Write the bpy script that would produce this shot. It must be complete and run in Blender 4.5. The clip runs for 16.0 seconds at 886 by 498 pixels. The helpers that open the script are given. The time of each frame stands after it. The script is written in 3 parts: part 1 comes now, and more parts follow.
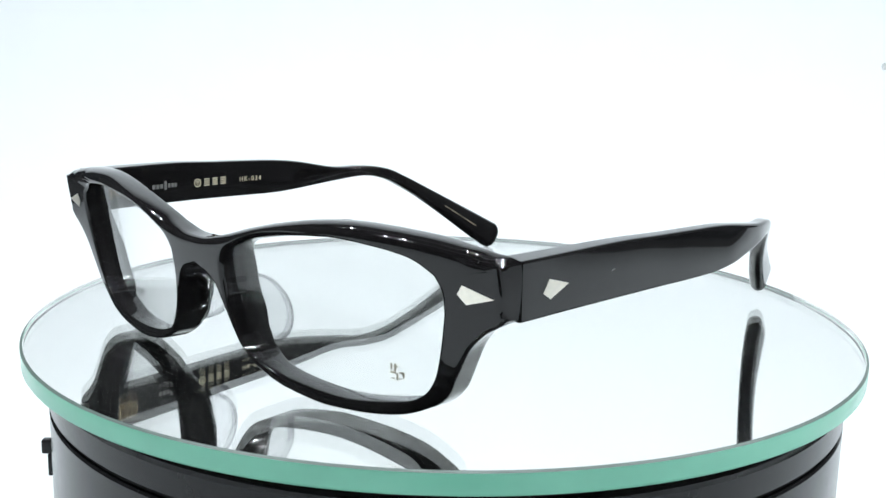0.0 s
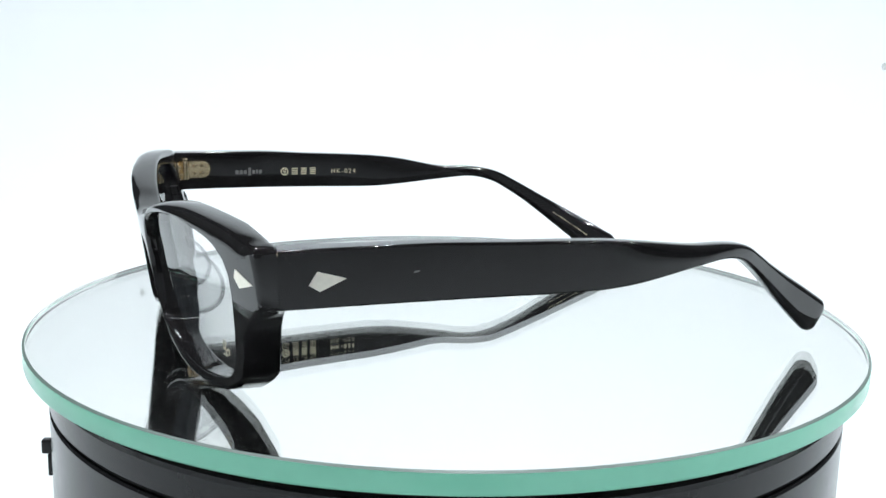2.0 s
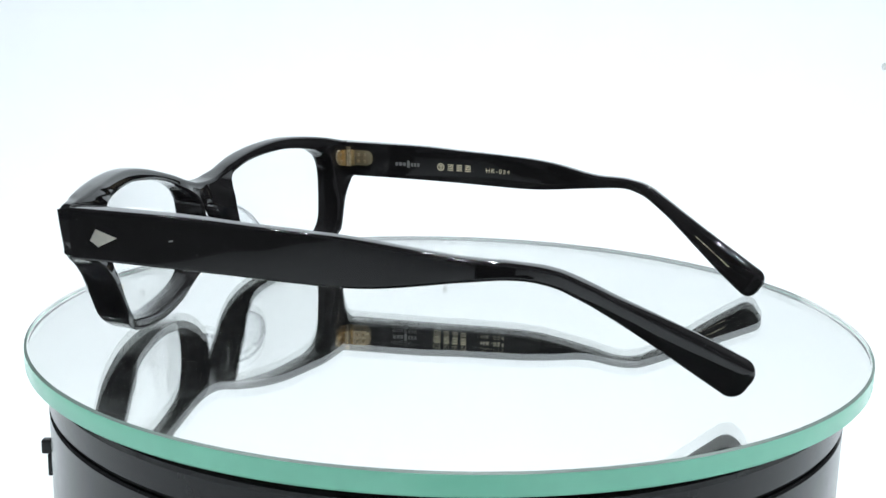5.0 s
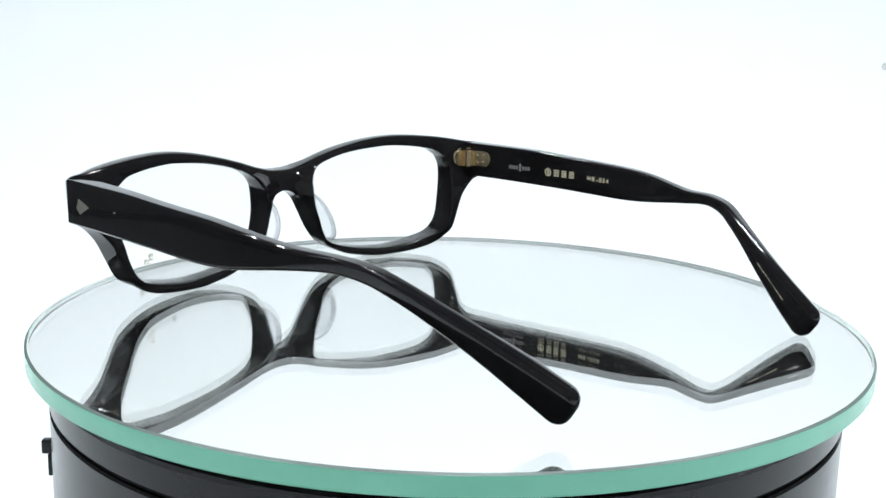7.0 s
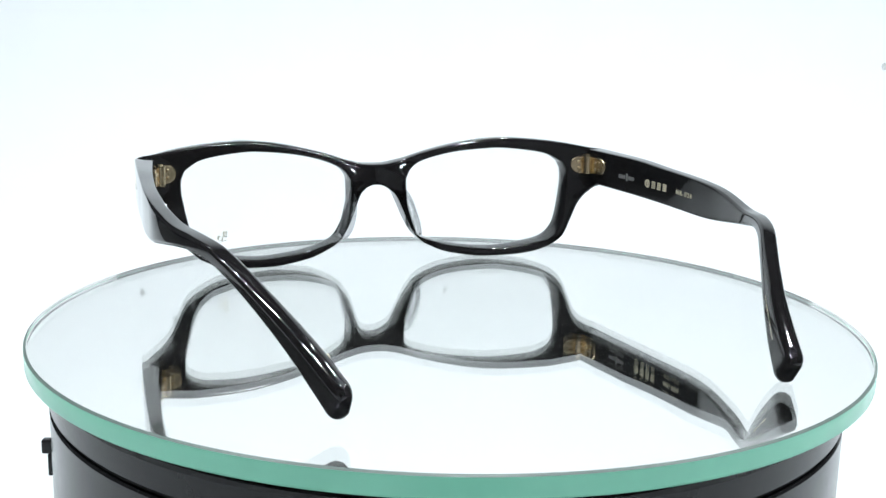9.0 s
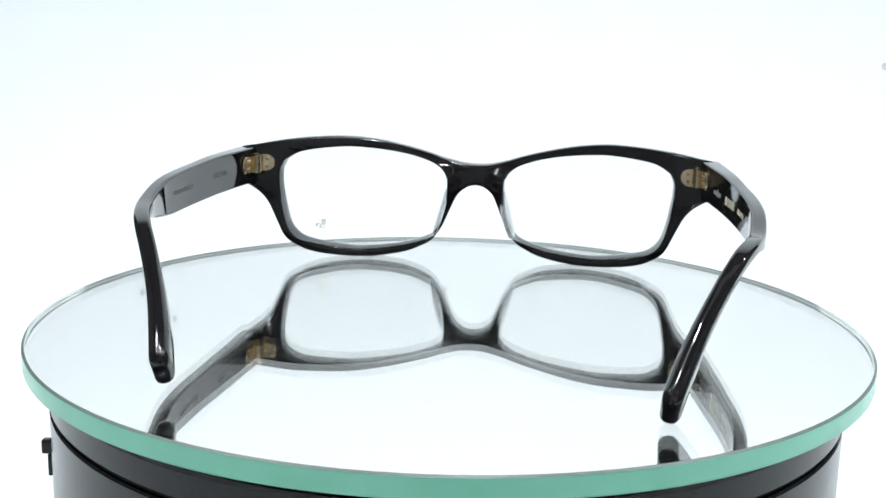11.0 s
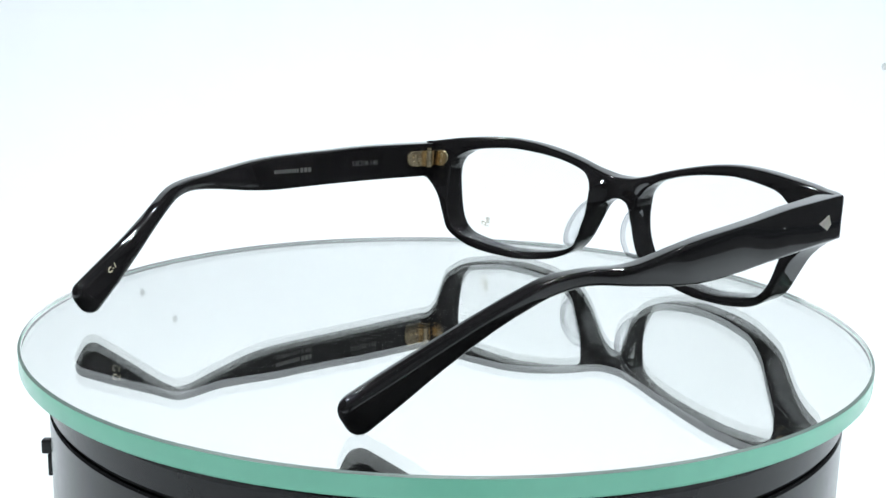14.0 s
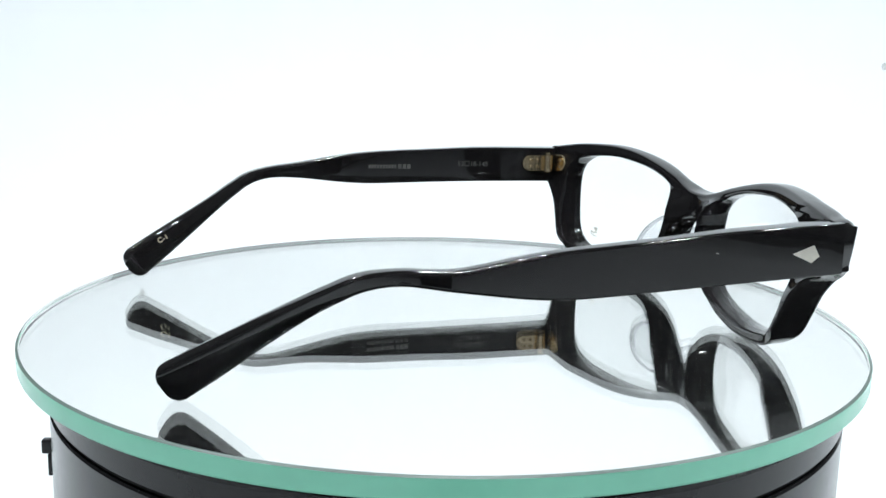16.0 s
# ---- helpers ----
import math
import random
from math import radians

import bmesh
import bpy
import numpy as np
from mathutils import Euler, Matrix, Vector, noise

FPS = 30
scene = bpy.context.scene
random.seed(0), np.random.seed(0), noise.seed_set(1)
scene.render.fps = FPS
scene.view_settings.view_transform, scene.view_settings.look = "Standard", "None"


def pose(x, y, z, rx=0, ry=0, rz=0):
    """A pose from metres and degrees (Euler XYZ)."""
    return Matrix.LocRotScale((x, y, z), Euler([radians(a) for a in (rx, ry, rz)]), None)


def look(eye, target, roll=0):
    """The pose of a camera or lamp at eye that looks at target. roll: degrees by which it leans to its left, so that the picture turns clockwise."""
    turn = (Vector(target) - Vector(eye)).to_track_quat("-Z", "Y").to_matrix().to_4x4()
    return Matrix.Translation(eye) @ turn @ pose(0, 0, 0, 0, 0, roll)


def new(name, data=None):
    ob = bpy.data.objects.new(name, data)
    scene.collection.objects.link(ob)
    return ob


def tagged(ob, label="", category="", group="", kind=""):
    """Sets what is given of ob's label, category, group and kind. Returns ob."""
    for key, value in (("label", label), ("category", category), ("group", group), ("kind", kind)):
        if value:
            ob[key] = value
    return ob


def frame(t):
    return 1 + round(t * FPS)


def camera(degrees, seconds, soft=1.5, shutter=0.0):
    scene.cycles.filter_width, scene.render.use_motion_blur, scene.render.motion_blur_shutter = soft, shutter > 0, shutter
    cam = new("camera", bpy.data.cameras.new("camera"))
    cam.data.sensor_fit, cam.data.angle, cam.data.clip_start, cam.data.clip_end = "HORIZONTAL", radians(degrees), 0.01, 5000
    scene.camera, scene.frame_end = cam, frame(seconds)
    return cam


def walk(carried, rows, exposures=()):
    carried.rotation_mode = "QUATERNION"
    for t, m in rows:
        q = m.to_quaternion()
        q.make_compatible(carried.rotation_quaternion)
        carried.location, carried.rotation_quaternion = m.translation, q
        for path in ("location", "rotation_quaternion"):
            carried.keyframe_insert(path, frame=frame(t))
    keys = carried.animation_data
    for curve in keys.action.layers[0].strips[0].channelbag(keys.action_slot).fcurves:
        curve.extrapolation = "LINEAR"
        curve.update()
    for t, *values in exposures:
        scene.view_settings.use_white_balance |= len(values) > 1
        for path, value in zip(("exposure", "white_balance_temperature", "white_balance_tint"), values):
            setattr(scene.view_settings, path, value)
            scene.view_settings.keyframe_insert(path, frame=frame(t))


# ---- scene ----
MM = 0.001
eye = Vector((0.0, -0.280, 0.07566))
aim = Vector((math.sin(-0.0059) * math.cos(-0.2036), math.cos(-0.0059) * math.cos(-0.2036), math.sin(-0.2036)))
cam = camera(44.27, 16.0)
walk(cam, [(0.0, look(eye, eye + aim, 1.3)), (16.0, look(eye, eye + aim, 1.3))])

# ---------------------------------------------------------------- light
world = bpy.data.worlds.new("dim_room")
scene.world = world
world.use_nodes = True
world.node_tree.nodes["Background"].inputs[0].default_value = (0.72, 0.86, 1.0, 1)
world.node_tree.nodes["Background"].inputs[1].default_value = 0.05
scene.view_settings.exposure = 0.0
LED_GLOW = 1067.0


# ---------------------------------------------------------------- materials
def material(name, color, rough=0.5, metal=0.0, spec=0.5, grain=0.0, scale=200.0, bump=0.0, coat=0.0):
    m = bpy.data.materials.new(name)
    m.use_nodes = True
    nt = m.node_tree
    b = nt.nodes["Principled BSDF"]
    b.inputs["Base Color"].default_value = (*color, 1)
    b.inputs["Roughness"].default_value = rough
    b.inputs["Metallic"].default_value = metal
    b.inputs["Specular IOR Level"].default_value = spec
    b.inputs["Coat Weight"].default_value = coat
    b.inputs["Coat Roughness"].default_value = 0.03
    if grain or bump:
        tc = nt.nodes.new("ShaderNodeTexCoord")
        n1 = nt.nodes.new("ShaderNodeTexNoise")
        n1.inputs["Scale"].default_value = scale
        n1.inputs["Detail"].default_value = 5
        n2 = nt.nodes.new("ShaderNodeTexNoise")
        n2.inputs["Scale"].default_value = scale / 9
        nt.links.new(tc.outputs["Object"], n1.inputs["Vector"])
        nt.links.new(tc.outputs["Object"], n2.inputs["Vector"])
        add = nt.nodes.new("ShaderNodeMath")
        add.operation = "ADD"
        nt.links.new(n1.outputs["Fac"], add.inputs[0])
        nt.links.new(n2.outputs["Fac"], add.inputs[1])
        if grain:
            r = nt.nodes.new("ShaderNodeMapRange")
            r.inputs["From Min"].default_value, r.inputs["From Max"].default_value = 0.6, 1.4
            r.inputs["To Min"].default_value, r.inputs["To Max"].default_value = 1 - grain, 1 + grain
            nt.links.new(add.outputs[0], r.inputs["Value"])
            mix = nt.nodes.new("ShaderNodeMix")
            mix.data_type, mix.blend_type = "RGBA", "MULTIPLY"
            mix.inputs["Factor"].default_value = 1
            mix.inputs["A"].default_value = (*color, 1)
            nt.links.new(r.outputs[0], mix.inputs["B"])
            nt.links.new(mix.outputs["Result"], b.inputs["Base Color"])
            rr = nt.nodes.new("ShaderNodeMapRange")
            rr.inputs["From Min"].default_value, rr.inputs["From Max"].default_value = 0.6, 1.4
            rr.inputs["To Min"].default_value, rr.inputs["To Max"].default_value = rough * (1 - grain), rough * (1 + grain)
            nt.links.new(add.outputs[0], rr.inputs["Value"])
            nt.links.new(rr.outputs[0], b.inputs["Roughness"])
        if bump:
            bp = nt.nodes.new("ShaderNodeBump")
            bp.inputs["Strength"].default_value = bump
            bp.inputs["Distance"].default_value = 0.0002
            nt.links.new(add.outputs[0], bp.inputs["Height"])
            nt.links.new(bp.outputs[0], b.inputs["Normal"])
    return m


def glass(name, color, ior=1.5, rough=0.0):
    m = bpy.data.materials.new(name)
    m.use_nodes = True
    nt = m.node_tree
    nt.nodes.remove(nt.nodes["Principled BSDF"])
    g = nt.nodes.new("ShaderNodeBsdfGlass")
    g.inputs["Color"].default_value = (*color, 1)
    g.inputs["IOR"].default_value = ior
    g.inputs["Roughness"].default_value = rough
    nt.links.new(g.outputs[0], nt.nodes["Material Output"].inputs[0])
    return m


def clear(name, color, ior=1.5):
    """Thin clear plastic: see-through, with a gloss that grows towards grazing angles."""
    m = bpy.data.materials.new(name)
    m.use_nodes = True
    nt = m.node_tree
    nt.nodes.remove(nt.nodes["Principled BSDF"])
    t = nt.nodes.new("ShaderNodeBsdfTransparent")
    t.inputs[0].default_value = (*color, 1)
    g = nt.nodes.new("ShaderNodeBsdfGlossy")
    g.inputs["Roughness"].default_value = 0.02
    lw = nt.nodes.new("ShaderNodeLayerWeight")
    lw.inputs["Blend"].default_value = 0.5
    pw = nt.nodes.new("ShaderNodeMath")
    pw.operation = "POWER"
    pw.inputs[1].default_value = 4.5
    f = nt.nodes.new("ShaderNodeMapRange")
    f.inputs["To Min"].default_value, f.inputs["To Max"].default_value = ((ior - 1) / (ior + 1)) ** 2, 1.0
    nt.links.new(lw.outputs["Facing"], pw.inputs[0])
    nt.links.new(pw.outputs[0], f.inputs["Value"])
    mx = nt.nodes.new("ShaderNodeMixShader")
    nt.links.new(f.outputs[0], mx.inputs[0])
    nt.links.new(t.outputs[0], mx.inputs[1])
    nt.links.new(g.outputs[0], mx.inputs[2])
    nt.links.new(mx.outputs[0], nt.nodes["Material Output"].inputs[0])
    return m


def emitter(name, color, strength):
    m = bpy.data.materials.new(name)
    m.use_nodes = True
    b = m.node_tree.nodes["Principled BSDF"]
    b.inputs["Base Color"].default_value = (0.8, 0.8, 0.8, 1)
    b.inputs["Emission Color"].default_value = (*color, 1)
    b.inputs["Emission Strength"].default_value = strength
    return m


ACETATE = material("black_acetate", (0.0098, 0.0090, 0.0096), 0.035, spec=0.5, grain=0.25, scale=900)
nt = ACETATE.node_tree
shell = nt.nodes["Principled BSDF"]
flecks = nt.nodes.new("ShaderNodeTexNoise")
flecks.inputs["Scale"].default_value = 2600
flecks.inputs["Detail"].default_value = 1
coords = nt.nodes.new("ShaderNodeTexCoord")
nt.links.new(coords.outputs["Object"], flecks.inputs["Vector"])
cut = nt.nodes.new("ShaderNodeMapRange")
cut.inputs["From Min"].default_value, cut.inputs["From Max"].default_value = 0.74, 0.80
nt.links.new(flecks.outputs["Fac"], cut.inputs["Value"])
dusty = nt.nodes.new("ShaderNodeMix")
dusty.data_type = "RGBA"
nt.links.new(cut.outputs[0], dusty.inputs["Factor"])
nt.links.new(shell.inputs["Base Color"].links[0].from_socket, dusty.inputs["A"])
dusty.inputs["B"].default_value = (0.12, 0.12, 0.12, 1)
nt.links.new(dusty.outputs["Result"], shell.inputs["Base Color"])
waves = nt.nodes.new("ShaderNodeTexNoise")
waves.inputs["Scale"].default_value = 48
waves.inputs["Detail"].default_value = 0
nt.links.new(coords.outputs["Object"], waves.inputs["Vector"])
sway = nt.nodes.new("ShaderNodeBump")
sway.inputs["Strength"].default_value = 0.8
sway.inputs["Distance"].default_value = 0.0002
nt.links.new(waves.outputs["Fac"], sway.inputs["Height"])
nt.links.new(sway.outputs[0], shell.inputs["Normal"])
GOLD = material("gold_plate", (0.92, 0.74, 0.48), 0.17, metal=1.0, grain=0.15, scale=1500, bump=0.15)
INLAY = material("silver_inlay", (0.95, 0.90, 0.79), 0.30, metal=1.0, grain=0.08, scale=900, bump=0.06)
GILT = material("gilt_lettering", (0.90, 0.82, 0.60), 0.4, metal=0.25, grain=0.3, scale=3000)
SILVER = material("pale_lettering", (0.24, 0.24, 0.235), 0.4, metal=0.3, grain=0.2, scale=3000)
GREYPRINT = material("grey_print", (0.11, 0.11, 0.105), 0.5, grain=0.3, scale=3000)
DEMO = material("lens_print", (0.70, 0.64, 0.48), 0.5, metal=0.0, grain=0.3, scale=3000)
LENS = clear("lens_plastic", (0.991, 0.993, 0.990))
PAD = clear("clear_pad", (0.945, 0.945, 0.95), 1.47)
# same clear plastic; the dark line of its refracting edge is put into the tint
PAD_RIM_SHADE = clear("pad_rim_shade", (0.70, 0.70, 0.71), 1.47)
PLATE = glass("plate_glass", (0.991, 0.993, 0.984), 1.52)
nt = PLATE.node_tree
# thin dust film; its specks also paint white sparkle over the dark reflections
film = nt.nodes.new("ShaderNodeBsdfDiffuse")
film.inputs["Color"].default_value = (0.8, 0.83, 0.82, 1)
dust_glints = nt.nodes.new("ShaderNodeTexNoise")
dust_glints.inputs["Scale"].default_value = 1900
dust_glints.inputs["Detail"].default_value = 1
coords = nt.nodes.new("ShaderNodeTexCoord")
nt.links.new(coords.outputs["Object"], dust_glints.inputs["Vector"])
dust = nt.nodes.new("ShaderNodeMapRange")
dust.inputs["From Min"].default_value, dust.inputs["From Max"].default_value = 0.72, 0.80
dust.inputs["To Min"].default_value, dust.inputs["To Max"].default_value = 0.004, 0.25
nt.links.new(dust_glints.outputs["Fac"], dust.inputs["Value"])
blend = nt.nodes.new("ShaderNodeMixShader")
nt.links.new(dust.outputs[0], blend.inputs[0])
nt.links.new(nt.nodes["Material Output"].inputs[0].links[0].from_socket, blend.inputs[1])
nt.links.new(film.outputs[0], blend.inputs[2])
nt.links.new(blend.outputs[0], nt.nodes["Material Output"].inputs[0])
MIRROR = material("mirror_silvering", (0.985, 0.986, 0.983), 0.0, metal=1.0)
EDGE = material("green_glass_edge", (0.26, 0.69, 0.50), 0.16, grain=0.06, scale=120)
BEVEL = material("ground_glass_arris", (0.14, 0.19, 0.17), 0.4, grain=0.1, scale=300)
BODY = material("black_gloss_plastic", (0.012, 0.012, 0.013), 0.2, spec=0.3, grain=0.2, scale=400, bump=0.04)
GROOVE = material("dark_groove", (0.008, 0.008, 0.008), 0.6, grain=0.2, scale=300)
PAPER = material("white_sweep", (0.86, 0.88, 0.90), 0.75, spec=0.2, grain=0.015, scale=30, bump=0.03)
WALL = material("grey_cloth", (0.10, 0.10, 0.102), 0.8, spec=0.2, grain=0.03, scale=20)
PALE = material("pale_board", (0.32, 0.32, 0.33), 0.8, spec=0.2, grain=0.04, scale=25)
DARK = material("dark_cloth", (0.07, 0.07, 0.075), 0.9, grain=0.3, scale=80)
STRIP = material("lamp_strip", (0.5, 0.5, 0.5), 0.5, grain=0.1, scale=100)
LED = emitter("led_glow", (0.88, 0.955, 0.985), LED_GLOW)
SPECK = material("dust", (0.58, 0.59, 0.59), 0.9, grain=0.3, scale=500)


# ---------------------------------------------------------------- helpers
def part(name, bm, mat, parent=None, label="", smooth=True, mats=()):
    bmesh.ops.recalc_face_normals(bm, faces=bm.faces)
    me = bpy.data.meshes.new(name)
    for f in bm.faces:
        f.smooth = smooth
    bm.to_mesh(me)
    bm.free()
    for m in (mat, *mats):
        me.materials.append(m)
    ob = new(name, me)
    ob.parent = parent
    if label:
        tagged(ob, label)
    return ob


def sharp(ob, angle=35):
    me = ob.data
    bm = bmesh.new()
    bm.from_mesh(me)
    for e in bm.edges:
        e.smooth = not (len(e.link_faces) == 2 and e.calc_face_angle(0) > radians(angle))
    bm.to_mesh(me)
    bm.free()
    return ob


def even(ob):
    """Shading that keeps broad faces flat and turns only in the rounded edges."""
    m = ob.modifiers.new("even", "WEIGHTED_NORMAL")
    m.mode, m.weight, m.keep_sharp = "FACE_AREA", 60, True
    return ob


def bevelled(ob, width, segments=2):
    m = ob.modifiers.new("bevel", "BEVEL")
    m.width, m.segments, m.limit_method, m.angle_limit = width, segments, "ANGLE", radians(40)
    return ob


def box(bm, x0, x1, y0, y1, z0, z1):
    return bmesh.ops.create_cube(bm, size=1, matrix=Matrix.LocRotScale(
        ((x0 + x1) / 2, (y0 + y1) / 2, (z0 + z1) / 2), None, (x1 - x0, y1 - y0, z1 - z0)))["verts"]


def lathe(profile, n=160, closed=False):
    """A turned solid from (radius, height) pairs in millimetres."""
    bm = bmesh.new()
    rings = []
    for r, z in profile:
        if r < 1e-6:
            rings.append([bm.verts.new((0, 0, z * MM))])
        else:
            rings.append([bm.verts.new((r * MM * math.cos(2 * math.pi * k / n), r * MM * math.sin(2 * math.pi * k / n), z * MM)) for k in range(n)])
    pairs = list(zip(rings, rings[1:])) + ([(rings[-1], rings[0])] if closed else [])
    for a, b in pairs:
        for k in range(n):
            q = [a[k % len(a)], a[(k + 1) % len(a)], b[(k + 1) % len(b)], b[k % len(b)]]
            q = list(dict.fromkeys(q))
            if len(q) > 2:
                bm.faces.new(q)
    return bm


def spline(points, n):
    """n points at even steps along a smooth curve through the given ones."""
    p = [np.array(q, float) for q in points]
    p = [2 * p[0] - p[1]] + p + [2 * p[-1] - p[-2]]
    out = []
    for i in range(1, len(p) - 2):
        for u in np.linspace(0, 1, 12, endpoint=False):
            a, b, c, d = p[i - 1:i + 3]
            out.append(0.5 * (2 * b + (c - a) * u + (2 * a - 5 * b + 4 * c - d) * u * u + (3 * b - a - 3 * c + d) * u ** 3))
    out.append(p[-2])
    out = np.array(out)
    s = np.concatenate([[0], np.cumsum(np.linalg.norm(np.diff(out, axis=0), axis=1))])
    t = np.linspace(0, s[-1], n)
    return np.stack([np.interp(t, s, out[:, k]) for k in range(out.shape[1])], 1)


def step(a, b, v):
    u = min(1, max(0, (v - a) / (b - a)))
    return u * u * (3 - 2 * u)


def prism(bm, outline, place, depth):
    """A flat shape: outline of (u, v), place maps (u, v, w) to space, w from 0 to depth."""
    lo = [bm.verts.new(place(u, v, 0)) for u, v in outline]
    hi = [bm.verts.new(place(u, v, depth)) for u, v in outline]
    n = len(outline)
    bm.faces.new(lo[::-1])
    bm.faces.new(hi)
    for k in range(n):
        bm.faces.new((lo[k], lo[(k + 1) % n], hi[(k + 1) % n], hi[k]))


# ---------------------------------------------------------------- the set
def build_set():
    # sweep: floor, curve and back wall in one sheet with thickness
    bm = bmesh.new()
    prof = [(-0.88, -0.085), (0.30, -0.085)]
    for k in range(1, 13):
        a = math.pi / 2 * k / 12
        prof.append((0.30 + 0.20 * math.sin(a), -0.085 + 0.20 * (1 - math.cos(a))))
    prof.append((0.50, 0.75))
    cols = [-0.45 + 1.08 * k / 12 for k in range(13)]
    grid = [[bm.verts.new((x, y, z)) for x in cols] for y, z in prof]
    for a, b in zip(grid, grid[1:]):
        for k in range(12):
            bm.faces.new((a[k], a[k + 1], b[k + 1], b[k]))
    ob = part("backdrop", bm, PAPER)
    so = ob.modifiers.new("thick", "SOLIDIFY")
    so.thickness, so.offset = 0.004, 1
    tagged(ob, "seamless white paper sweep curving up behind the turntable", "backdrop", kind="structure")
    for x, y, z in ((-0.2024, 0.4992, 0.1429), (-0.0023, 0.4992, 0.116), (-0.2258, 0.4992, 0.1236), (0.2989, 0.4892, 0.0536)):
        bm = bmesh.new()
        bmesh.ops.create_uvsphere(bm, u_segments=10, v_segments=6, radius=0.0019, matrix=Matrix.Diagonal((1.0, 0.3, 1.0 + 4 * abs(x) % 0.4, 1)))
        part("dust_speck", bm, SPECK, ob, "grey dust speck").location = (x, y, z)
    # unseen sides, added so that the polished temples mirror something dark
    for name, x in (("wall_west", -0.76), ("wall_east", 0.76)):
        bm = bmesh.new()
        box(bm, x - 0.006, x + 0.006, -0.88, 0.52, -0.09, 0.75)
        tagged(part(name, bm, WALL, smooth=False), "unseen dark grey side of the set, added to darken the reflections", "wall", kind="structure")
    # unseen board, added to close the set behind the camera and grey the reflections
    bm = bmesh.new()
    box(bm, -0.76, 0.76, -0.904, -0.892, -0.09, 0.75)
    tagged(part("wall_front", bm, PALE, smooth=False), "unseen pale board behind the camera, added to grey the reflections", "wall", kind="structure")
    bm = bmesh.new()
    box(bm, -0.76, 0.76, -0.90, 0.52, -0.11, -0.10)
    tagged(part("floor", bm, WALL, smooth=False), "dark grey table top under the white sweep", "floor", kind="structure")
    # unseen dark roof, added to close the set and carry the lamp strips
    bm = bmesh.new()
    box(bm, -0.77, 0.77, -0.91, 0.52, 0.76, 0.77)
    tagged(part("ceiling", bm, DARK, smooth=False), "unseen dark roof added over the set", "ceiling", kind="structure")
    for y, z in ((-0.22, 0.72), (0.14, 0.72)):
        lamp = tagged(new("light_strip"), "slim grey lamp strip hung from the roof on rods", "lamp", "light strips")
        lamp.location = (0.115, y, z)
        bm = bmesh.new()
        box(bm, -0.64, 0.63, -0.022, 0.022, 0, 0.012)
        part("housing", bm, STRIP, lamp, smooth=False)
        for x in (-0.45, 0.45):
            bm = bmesh.new()
            bmesh.ops.create_cone(bm, cap_ends=True, segments=10, radius1=0.003, radius2=0.003, depth=0.76 - z - 0.012, matrix=Matrix.Translation((x, 0, (0.76 - z + 0.012) / 2)))
            part("hanger", bm, STRIP, lamp)
        for x in (-0.60, -0.52, -0.10, -0.02, 0.42, 0.50):
            bm = bmesh.new()
            bmesh.ops.create_circle(bm, cap_ends=True, segments=16, radius=0.011, matrix=Matrix.Translation((x, 0, -0.002)))
            part("lamp_face", bm, LED, lamp, smooth=False)


def build_camera_stand():
    """The black stand under and behind the lens: it shows as a dark shape in the polished temples."""
    stand = tagged(new("camera_stand"), "squat black camera stand on the white paper before the turntable", "stand")
    stand.location = (0.022, -0.345, -0.085)
    for name, half, deep, z0, z1 in (("base", 0.055, 0.035, 0.0, 0.014), ("column", 0.028, 0.02, 0.0145, 0.105), ("head", 0.045, 0.026, 0.1055, 0.140)):
        bm = bmesh.new()
        box(bm, -half, half, -deep, deep, z0, z1)
        bevelled(part(name, bm, BODY, stand, smooth=False), 0.004, 3)
    bm = bmesh.new()
    bmesh.ops.create_cone(bm, cap_ends=True, segments=20, radius1=0.010, radius2=0.010, depth=0.018,
                          matrix=Matrix.Translation((0.054, 0, 0.122)) @ pose(0, 0, 0, 0, 90, 0))
    sharp(part("knob", bm, BODY, stand))


# ---------------------------------------------------------------- turntable
DISC_R, DISC_T = 105.9, 4.7


